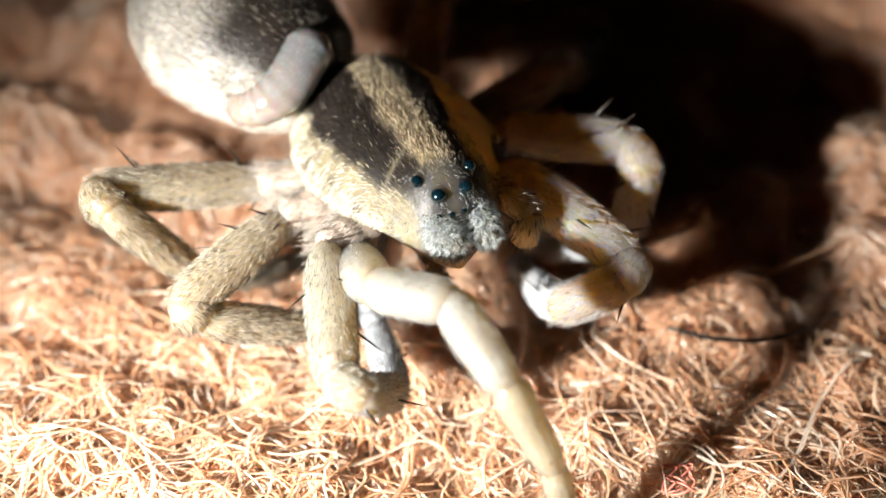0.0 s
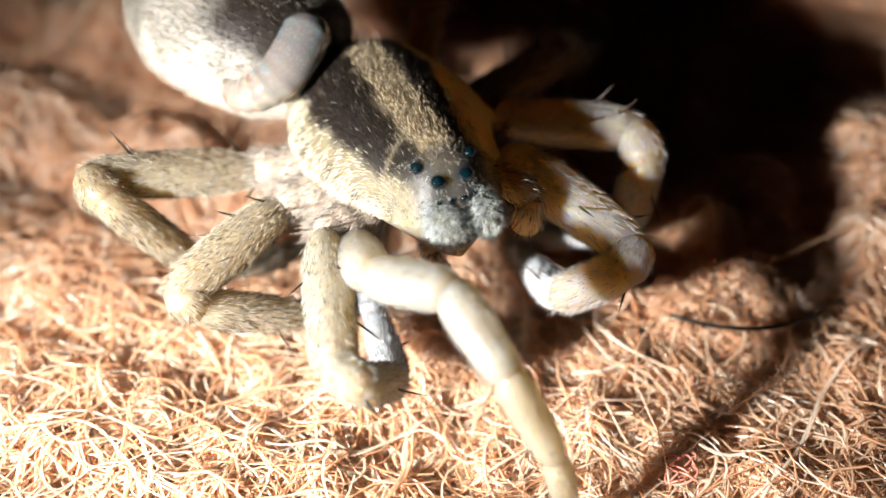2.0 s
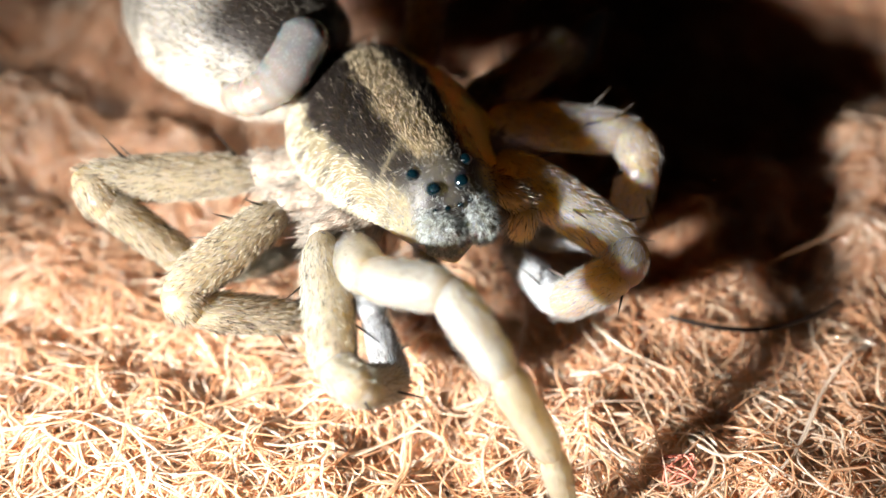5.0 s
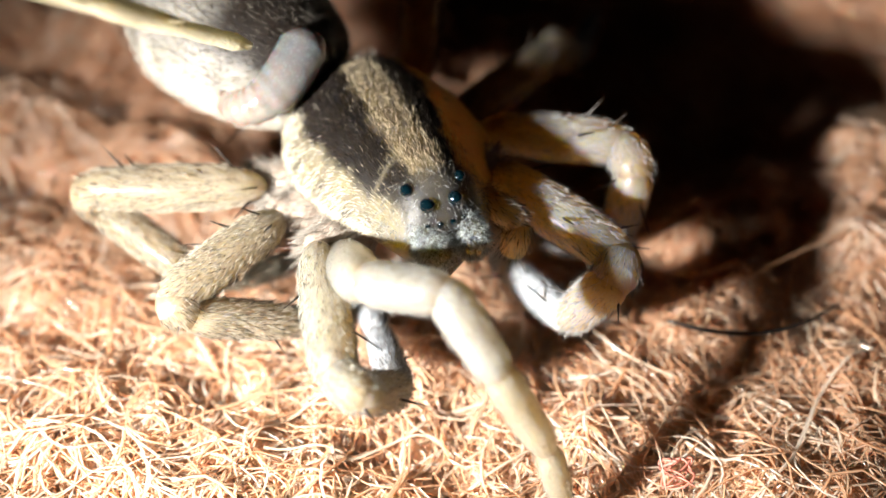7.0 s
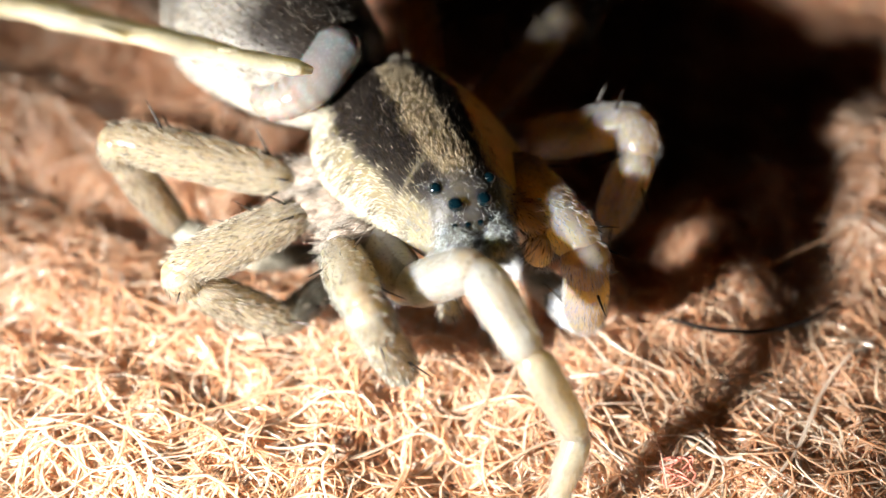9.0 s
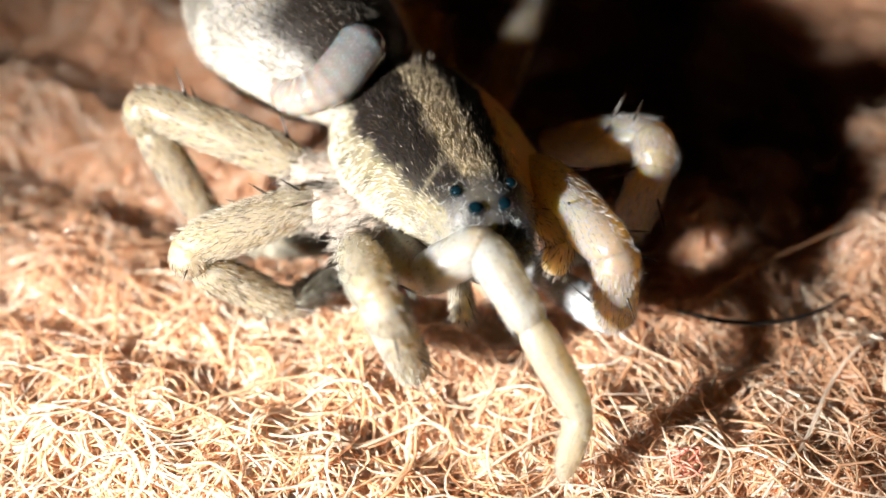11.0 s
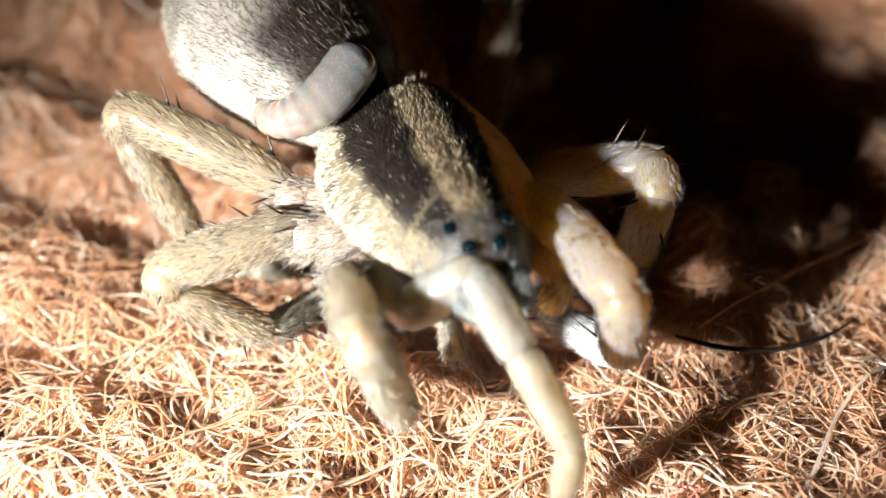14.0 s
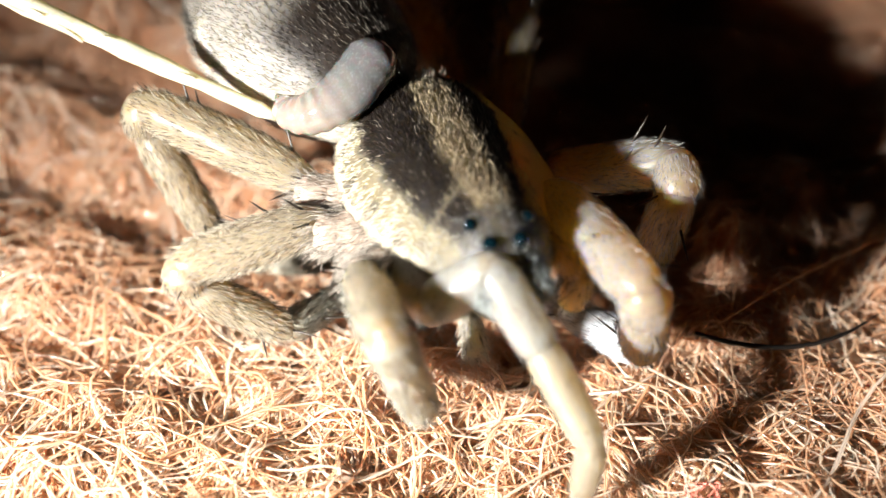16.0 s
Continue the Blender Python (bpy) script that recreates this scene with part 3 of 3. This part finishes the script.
# the joints of each leg, from hip to tip, in the body's space, in each of the four attitudes that the spider takes
LEGS = {
    "right_front": [
        [(0.99, -1.96, -0.45), (4.26, -2.55, 1.52), (5.77, -1.26, 1.90), (7.81, -0.85, 0.99), (8.83, -0.07, -1.24), (8.98, 0.35, -3.30)],
        [(1.88, -2.09, 0.37), (4.30, -2.48, 2.04), (5.72, -0.98, 2.45), (7.36, -0.42, 1.27), (8.33, 0.54, -0.94), (8.79, 0.93, -2.87)],
        [(0.65, -1.58, 0.07), (3.63, -1.65, 0.78), (4.64, -0.42, 2.07), (6.79, 0.17, 0.98), (7.74, 1.20, -1.04), (8.31, 0.52, -2.73)],
        [(0.25, -1.55, 0.20), (2.92, -1.42, 0.79), (3.36, -0.33, 2.17), (4.87, 0.44, 0.96), (6.79, 1.17, -0.35), (6.81, 1.22, -2.36)],
    ],
    "right_second": [
        [(1.65, -2.82, 0.66), (5.04, -3.87, -0.17), (5.86, -3.56, -0.14), (4.75, -2.32, -1.75), (1.93, -1.73, -2.42), (0.00, -1.38, -2.60)],
        [(1.86, -2.77, 0.91), (5.37, -3.55, 0.38), (6.19, -3.23, 0.46), (5.15, -1.94, -1.15), (2.42, -1.44, -2.14), (0.53, -1.23, -2.56)],
        [(1.22, -2.66, 0.25), (4.57, -3.09, 1.52), (4.76, -2.79, 0.70), (4.30, -1.94, -1.39), (1.51, -1.97, -2.29), (-0.36, -1.86, -2.79)],
        [(1.15, -2.57, 0.32), (4.41, -3.07, 1.75), (4.55, -2.73, 0.92), (4.31, -1.91, -1.25), (1.48, -1.86, -2.12), (-0.48, -1.59, -2.11)],
    ],
    "right_third": [
        [(-0.31, -3.29, 0.28), (1.24, -6.51, -0.04), (1.42, -6.19, -0.61), (1.65, -3.72, -1.80), (0.63, -2.48, -2.89), (-0.58, -1.50, -2.85)],
        [(-0.07, -3.25, 0.45), (1.44, -6.49, 0.25), (1.68, -6.13, -0.27), (1.95, -3.58, -1.27), (1.03, -2.40, -2.49), (-0.28, -1.62, -2.73)],
        [(-0.22, -3.13, 0.40), (0.45, -6.63, -0.04), (0.48, -6.36, -0.66), (1.06, -4.08, -2.09), (-0.16, -2.57, -2.30), (-1.52, -1.83, -2.52)],
        [(-0.72, -3.06, 0.46), (-0.34, -6.58, -0.04), (-0.31, -6.42, -0.69), (0.43, -4.14, -2.04), (-0.58, -2.48, -2.21), (-1.96, -1.79, -2.44)],
    ],
    "right_rear": [
        [(-2.16, -3.31, 0.13), (-2.19, -7.64, 1.36), (-1.36, -7.49, 1.29), (-1.07, -5.86, -1.17), (-1.13, -4.25, -2.20), (-1.96, -2.54, -2.96)],
        [(-1.17, -3.42, 0.78), (-2.88, -7.60, 0.67), (-3.01, -7.37, -0.13), (-0.63, -5.76, -0.89), (-0.82, -4.20, -2.01), (-1.60, -2.45, -2.73)],
        [(-1.42, -3.25, 0.63), (-3.14, -7.36, 1.63), (-3.34, -7.23, 0.82), (-3.33, -6.07, -1.90), (-1.92, -4.50, -2.38), (-1.74, -2.27, -2.60)],
        [(-2.11, -3.08, 0.58), (-4.59, -6.78, 1.64), (-4.63, -6.69, 0.79), (-2.95, -5.47, -1.38), (-2.56, -3.98, -2.56), (-2.09, -1.91, -2.43)],
    ],
    "left_front": [
        [(1.37, 2.38, 1.26), (4.68, 4.34, 0.01), (5.22, 3.70, -0.04), (4.24, 2.49, -1.33), (1.96, 2.81, -2.26), (1.03, 2.95, -2.58)],
        [(1.16, 2.45, 1.13), (4.62, 4.33, 0.58), (5.22, 3.77, 0.46), (4.53, 3.04, -1.31), (2.09, 2.59, -1.66), (1.14, 2.62, -2.00)],
        [(0.29, 2.52, 1.11), (4.24, 2.66, 1.44), (4.39, 2.79, 0.61), (4.08, 3.15, -1.36), (1.62, 2.66, -1.61), (0.70, 2.21, -1.67)],
        [(0.78, 2.23, 1.75), (4.68, 2.85, 2.06), (4.65, 3.06, 1.24), (4.20, 3.64, -0.65), (1.97, 2.66, -1.22), (1.04, 2.37, -1.47)],
    ],
    "left_second": [
        [(-0.90, 3.19, 0.70), (1.65, 6.03, 1.08), (2.52, 5.92, 0.60), (2.47, 5.49, -1.50), (1.54, 4.18, -2.20), (1.13, 3.33, -2.21)],
        [(-0.77, 3.01, 1.00), (1.68, 5.93, 1.51), (2.60, 5.79, 1.20), (2.44, 5.56, -0.92), (1.49, 4.78, -2.15), (1.29, 3.95, -1.79)],
        [(-1.82, 3.62, 0.12), (0.53, 5.86, 1.99), (1.35, 5.67, 1.59), (1.81, 4.77, -0.36), (1.39, 3.21, -1.13), (0.95, 2.81, -1.82)],
        [(-1.39, 3.17, 0.42), (0.93, 5.41, 2.34), (1.79, 5.13, 2.10), (1.97, 4.71, -0.04), (1.22, 3.52, -1.13), (1.42, 2.64, -1.16)],
    ],
    "left_third": [
        [(-0.97, 2.19, 1.08), (-2.90, 6.13, 0.55), (-3.66, 6.87, 0.25), (-5.15, 8.25, -1.82), (-6.70, 9.77, -2.22), (-7.74, 10.82, -2.12)],
        [(-1.31, 2.40, 1.01), (-3.46, 6.28, 0.92), (-4.23, 7.00, 0.61), (-5.70, 8.37, -1.50), (-7.27, 9.85, -1.97), (-8.35, 10.87, -1.89)],
        [(-2.75, 2.57, 0.47), (-5.15, 6.21, 1.44), (-5.96, 6.91, 1.20), (-7.57, 8.33, -0.76), (-9.21, 9.76, -0.89), (-10.32, 10.72, -0.70)],
        [(-2.95, 2.49, 0.25), (-6.49, 4.16, 2.53), (-7.45, 4.63, 2.30), (-9.32, 5.72, 0.36), (-11.35, 6.77, -0.54), (-12.69, 7.37, -0.34)],
    ],
    "left_rear": [
        [(-3.33, 1.88, 0.95), (-7.76, 4.50, 1.38), (-8.71, 4.99, 1.09), (-10.53, 5.90, -0.98), (-12.50, 6.91, -1.85), (-13.81, 7.59, -1.73)],
        [(-3.73, 2.03, 0.79), (-8.28, 4.35, 1.59), (-9.23, 4.82, 1.28), (-11.01, 5.71, -0.83), (-12.98, 6.68, -1.81), (-14.31, 7.32, -1.73)],
        [(-4.13, 1.69, 0.69), (-8.84, 2.75, 2.62), (-9.82, 3.18, 2.38), (-11.72, 4.12, 0.40), (-13.81, 5.09, -0.82), (-15.16, 5.68, -0.73)],
        [(-4.43, 1.76, 0.98), (-9.47, 1.14, 2.12), (-10.45, 1.57, 1.88), (-12.35, 2.57, -0.07), (-14.40, 3.49, -0.79), (-15.76, 4.02, -0.60)],
    ],
}
STATES = ("start", "poked", "pushed", "turned")
TIMES = [(0, "start"), (4.2, "start"), (6.3, "poked"), (7.65, "poked"), (8.5, "pushed"), (9.7, "pushed"), (11.8, "turned"), (16, "turned")]


def spider_thing():
    spider = tagged(new("wolf_spider"), "paralysed striped brown and cream wolf spider on felt", "spider")
    spider.matrix_world = mm_pose(*BODY["start"])
    carapace(spider)
    abdomen(spider)
    chelicerae(spider)
    for points, fat in PALPS:
        palp(spider, points, fat)
    limbs = []
    for q, (leg, rows) in enumerate(LEGS.items()):
        joints = [[Vector(p) for p in row] for row in rows]
        side = 1 if leg.startswith("left") else -1
        hip = sum((row[0] for row in joints), Vector()) / 4
        coxa(spider, (hip.x * 0.62, side * 1.2, 0.35), hip, 40 + q)
        for i, kind in enumerate(PIECES):
            length = sum((row[i + 1] - row[i]).length for row in joints) / 4
            ob = limb_piece(spider, kind, length, 100 + 10 * q + i, PALE * 0.9 if leg in ("right_front", "right_third", "right_rear") else BLUE_GREY, 0.06 if leg == "right_front" else 0.15 if leg in ("right_second", "left_front", "left_second") else 0.24,
                            1.08 if leg == "right_front" else 1.15 if leg == "left_front" else 1.08 if leg == "left_second" else 1.0, np.array([0.42, 0.41, 0.37]) if leg in ("left_front", "left_second") else np.array([0.36, 0.36, 0.32]) if leg == "right_front" else np.array([0.37, 0.355, 0.285]) if leg == "right_second" else np.array([0.415, 0.36, 0.26]),
                            240 if leg == "right_front" else 640 if leg in ("left_front", "left_second") else 800, M_SHADED_LEG if leg.startswith("left") else M_SMOOTH_LEG if leg == "right_front" else M_LEG)
            poses, turn = [], None
            for row in joints:
                way = (row[i + 1] - row[i]).normalized()
                if turn is None:
                    turn = way.to_track_quat("Z", "Y")
                else:
                    turn = (turn @ Vector((0, 0, 1))).rotation_difference(way) @ turn
                middle = (row[i] + row[i + 1]) / 2 - way * length / 2
                poses.append(Matrix.LocRotScale(middle * MM, turn, None))
            ob.matrix_basis = poses[0]
            limbs.append((ob, poses))
    return spider, limbs


PALPS = [([(1.45, 1.35, 1.1), (2.4, 1.65, 1.5), (3.3, 2.05, 1.35), (3.35, 1.9, 0.5)], 0.95), ([(1.50, -0.20, 0.35), (2.77, -0.39, 0.12), (3.26, -0.29, -0.82)], 0.62)]
LARVA = [(-3.38, -3.48, 2.27), (-2.77, -3.39, 2.23), (-2.42, -2.85, 2.49), (-2.57, -2.05, 2.93), (-3.02, -1.37, 3.37), (-3.37, -1.06, 3.54)]


def larva_thing():
    path = curve_through(LARVA, 60)
    s = np.linspace(0, 1, 60)
    r = smooth_table(s, [(0, 0.16), (0.06, 0.3), (0.2, 0.4), (0.4, 0.52), (0.62, 0.66), (0.82, 0.68), (0.95, 0.5), (1, 0.12)], 1)
    r = r * (1 + 0.11 * np.abs(np.sin(s * 13 * math.pi)) * np.interp(s, [0, 0.35, 0.6], [1, 1, 0.15]))
    ends = np.sqrt(np.clip(1 - np.abs(2 * s - 1) ** 14, 0.02, 1))
    v, f, nrm = tube(path, r * ends, 32)
    along = np.repeat(s, 32)
    tone = blend(np.broadcast_to(np.array([0.46, 0.4, 0.35]), v.shape), np.broadcast_to(np.array([0.26, 0.27, 0.285]), v.shape), (along - 0.3) / 0.4)
    grub = tagged(new("wasp_larva"), "glossy translucent grey-white grub clinging behind the carapace", "larva")
    part("body", v, f, M_LARVA, grub, tone)
    ball = curve_through([path[0] - (path[2] - path[0]) * 0.9, path[0], path[3]], 12)
    hv, hf, _ = tube(ball, 0.2 * np.sqrt(np.clip(1 - np.linspace(-1, 1, 12) ** 4, 0.02, 1)), 16)
    part("head", hv, hf, M_LARVA, grub, np.broadcast_to(np.array([0.26, 0.16, 0.1]), hv.shape), "small amber head pressed to the skin")
    return grub


# ---- the straw ----
STEM = [
    (0, (-6.72, 4.28, 13.10), (-8.82, 1.77, 15.55)),
    (1.6, (-5.61, 2.80, 11.05), (-7.12, 0.69, 13.87)),
    (2.2, (-4.79, 0.41, 8.87), (-5.76, -1.05, 10.92)),
    (2.5, (-4.41, -0.31, 8.20), (-5.00, -1.48, 9.84)),
    (3, (-4.19, -0.65, 7.96), (-5.28, -1.90, 10.20)),
    (3.5, (-4.43, -0.97, 7.61), (-7.20, -3.10, 11.07)),
    (4, (-4.73, -1.42, 7.18), (-7.85, -3.52, 11.34)),
    (4.2, (-4.75, -1.48, 7.16), (-7.95, -3.53, 11.37)),
    (4.8, (-4.76, -0.78, 7.88), (-7.99, -2.94, 11.98)),
    (5.4, (-6.24, 1.66, 10.15), (-8.42, -1.15, 13.68)),
    (6.3, (-6.06, 1.43, 10.09), (-7.92, -1.61, 13.41)),
    (6.6, (-5.38, 0.41, 9.18), (-7.68, -2.64, 12.49)),
    (7, (-4.66, -0.70, 8.12), (-7.45, -3.15, 11.30)),
    (7.5, (-4.59, -1.31, 7.46), (-8.93, -4.16, 11.62)),
    (8, (-3.79, -1.31, 7.49), (-8.78, -4.09, 11.72)),
    (8.5, (-3.15, -1.07, 7.61), (-8.15, -3.96, 11.73)),
    (9, (-3.22, -1.09, 7.65), (-7.91, -3.75, 11.31)),
    (9.5, (-3.45, -0.94, 7.38), (-7.63, -3.71, 10.94)),
    (9.7, (-3.59, -0.93, 7.40), (-7.74, -3.71, 10.96)),
    (10.2, (-5.00, 0.43, 8.67), (-8.55, -2.42, 12.16)),
    (10.8, (-8.20, 4.09, 12.03), (-11.03, 0.83, 15.17)),
    (14.4, (-11.87, 5.87, 10.05), (-14.84, 6.17, 11.37)),
    (14.9, (-10.32, 3.50, 7.98), (-12.65, 3.66, 9.19)),
    (15.2, (-7.50, 1.41, 6.22), (-9.70, 1.82, 7.24)),
    (15.5, (-4.52, 0.41, 5.37), (-9.99, 1.27, 7.60)),
    (15.7, (-4.55, 0.11, 5.12), (-10.42, 1.31, 7.65)),
    (16, (-4.46, 0.05, 5.08), (-10.42, 1.23, 7.58)),
]


def straw_thing():
    rng = np.random.default_rng(5)
    straw = tagged(new("grass_straw"), "dry yellow-green grass straw with frayed edges", "straw")
    s = np.linspace(0, 1, 90)
    z = s * 45
    path = np.stack([0.1 * np.sin(z * 0.35), 0.06 * np.sin(z * 0.5), z], -1)
    r = np.interp(z, [0, 0.3, 3, 8, 45], [0.1, 0.2, 0.25, 0.3, 0.38]) * (1 + 0.1 * np.sin(z * 2.3) + 0.07 * np.sin(z * 5.1) + 0.05 * np.sin(z * 11.3))
    v, f, nrm = tube(path, r, 14, flat=0.75)
    tone = np.array([0.84, 0.8, 0.6]) * (0.85 + 0.2 * np.sin(3 * v[:, 2:3] + 2 * v[:, 0:1]))
    stalk = part("stalk", v, f, M_STEM, straw, np.clip(tone, 0, 0.95), "")
    for z0, ang, size in ((2.2, 4.4, 0.45), (3.4, 1.2, 0.7), (4.3, 5.0, 0.55), (6.0, 4.0, 0.8), (7.2, 0.4, 0.7), (8.6, 1.4, 0.9), (11.0, 4.3, 1.0), (13.5, 1.0, 1.0), (5.0, 2.8, 0.6)):
        side = np.array([math.cos(ang), math.sin(ang), 0])
        across = np.array([-math.sin(ang), math.cos(ang), 0])
        t = np.linspace(0, 1, 12)
        centre = np.stack([0 * t, 0 * t, z0 + 1.6 * size * (1 - t)], -1) + side * (0.1 + 0.22 * size * t ** 1.5)[:, None]
        wide = 0.16 * size * np.sin(math.pi * (0.12 + 0.86 * t))
        rows = [centre + across * wide[:, None] - side * 0.04, centre + side * 0.03, centre - across * wide[:, None] - side * 0.04, centre - side * 0.06]
        vv = np.stack(rows, 1).reshape(-1, 3)
        ff = ring_faces(12, 4).tolist() + [[3, 2, 1, 0], [44, 45, 46, 47]]
        part("husk", vv, ff, M_STEM, straw, np.broadcast_to(np.array([0.84, 0.79, 0.55]), vv.shape), "frayed papery husk")
    return straw


# ---- small things on the felt ----
def loose_strand(name, points, radius, material, label, category):
    path = curve_through(points, 40)
    v, f, _ = tube(path, radius * np.interp(np.linspace(0, 1, 40), [0, 0.15, 0.8, 1], [0.7, 1, 0.8, 0.3]), 8)
    return tagged(part(name, v, f, material), label, category)


HAIR = [(6.09, -3.43, 0.90), (6.88, -3.70, 0.90), (7.54, -3.83, 0.90), (8.36, -3.87, 0.90), (9.22, -3.71, 0.90), (10.04, -3.37, 0.90), (10.93, -2.80, 0.90)]
STRAY = [(6.63, -3.44, 1.30), (7.81, -2.60, 1.30), (9.36, -1.64, 1.30), (11.13, -0.69, 1.30), (12.37, -0.14, 1.30)]
RED = (5.83, -7.93)

felt()
tagged(fibres("felt_fibres", 13500, 18, (-17, 19), (-11, 17), 6.6, 0.026, 0.75, 0.28, 0.5, 11, 3), "tangle of curly orange-tan felt fibres", "felt", kind="stuff")
tagged(fibres("felt_fibres", 1400, 22, (-16, 11), (-11, 2), 6.0, 0.028, 0.6, 0.25, 0.05, 17, 4, M_PALE_FIBRE), "pale glossy loose fibres on top of the felt", "felt", kind="stuff")
tagged(fibres("felt_fibres", 420, 16, (-17, -4), (1, 13), 3.0, 0.04, 1.2, 0.4, 0.0, 41, 5, M_PALE_FIBRE), "glinting pale fibres behind the spider", "felt", kind="stuff")
tagged(fibres("felt_fibres", 420, 16, (6, 15), (-7, 5), 2.6, 0.026, 1.6, 0.45, 0.0, 43, 5, M_PALE_FIBRE), "curled glinting pale fibres on loose tufts", "felt", kind="stuff")
tagged(fibres("felt_fibres", 6600, 9, (5.5, 16), (-4, 6), 1.7, 0.022, 1.6, 0.45, 1.2, 31, 3), "fluffy loose tufts standing off the felt", "felt", kind="stuff")
tagged(fibres("felt_fibres", 5000, 12, (-14, 16), (-11, 9), 3.2, 0.015, 1.5, 0.4, 0.3, 23, 3), "fine curled fuzz on top of the felt", "felt", kind="stuff")
loose_strand("black_hair", HAIR, 0.07, M_HAIR, "short curved black hair lying on the felt", "hair")
loose_strand("pale_fibre", STRAY, 0.035, M_FIBRE, "long pale fibre standing off the felt", "fibre")
for k in range(7):
    a = 1.3 * k
    loose_strand("red_fibre", [(RED[0] + 0.4 * math.cos(a + j * 1.1), RED[1] + 0.4 * math.sin(a * 1.7 + j * 0.9), 0.45 + 0.15 * math.sin(a + 2 * j)) for j in range(5)], 0.03, M_RED,
                 "curly red fibre caught in the felt", "fibre")

spider, limbs = spider_thing()
larva = larva_thing()
straw = straw_thing()


def motions():
    body = [(t, mm_pose(*BODY[s])) for t, s in TIMES]
    walk(spider, body)
    walk(larva, body)
    for ob, poses in limbs:
        walk(ob, [(t, poses[STATES.index(s)]) for t, s in TIMES])
    walk(straw, [(t, look([c * MM for c in tip], [c * MM for c in far]) @ pose(0, 0, 0, 180)) for t, tip, far in STEM])


motions()
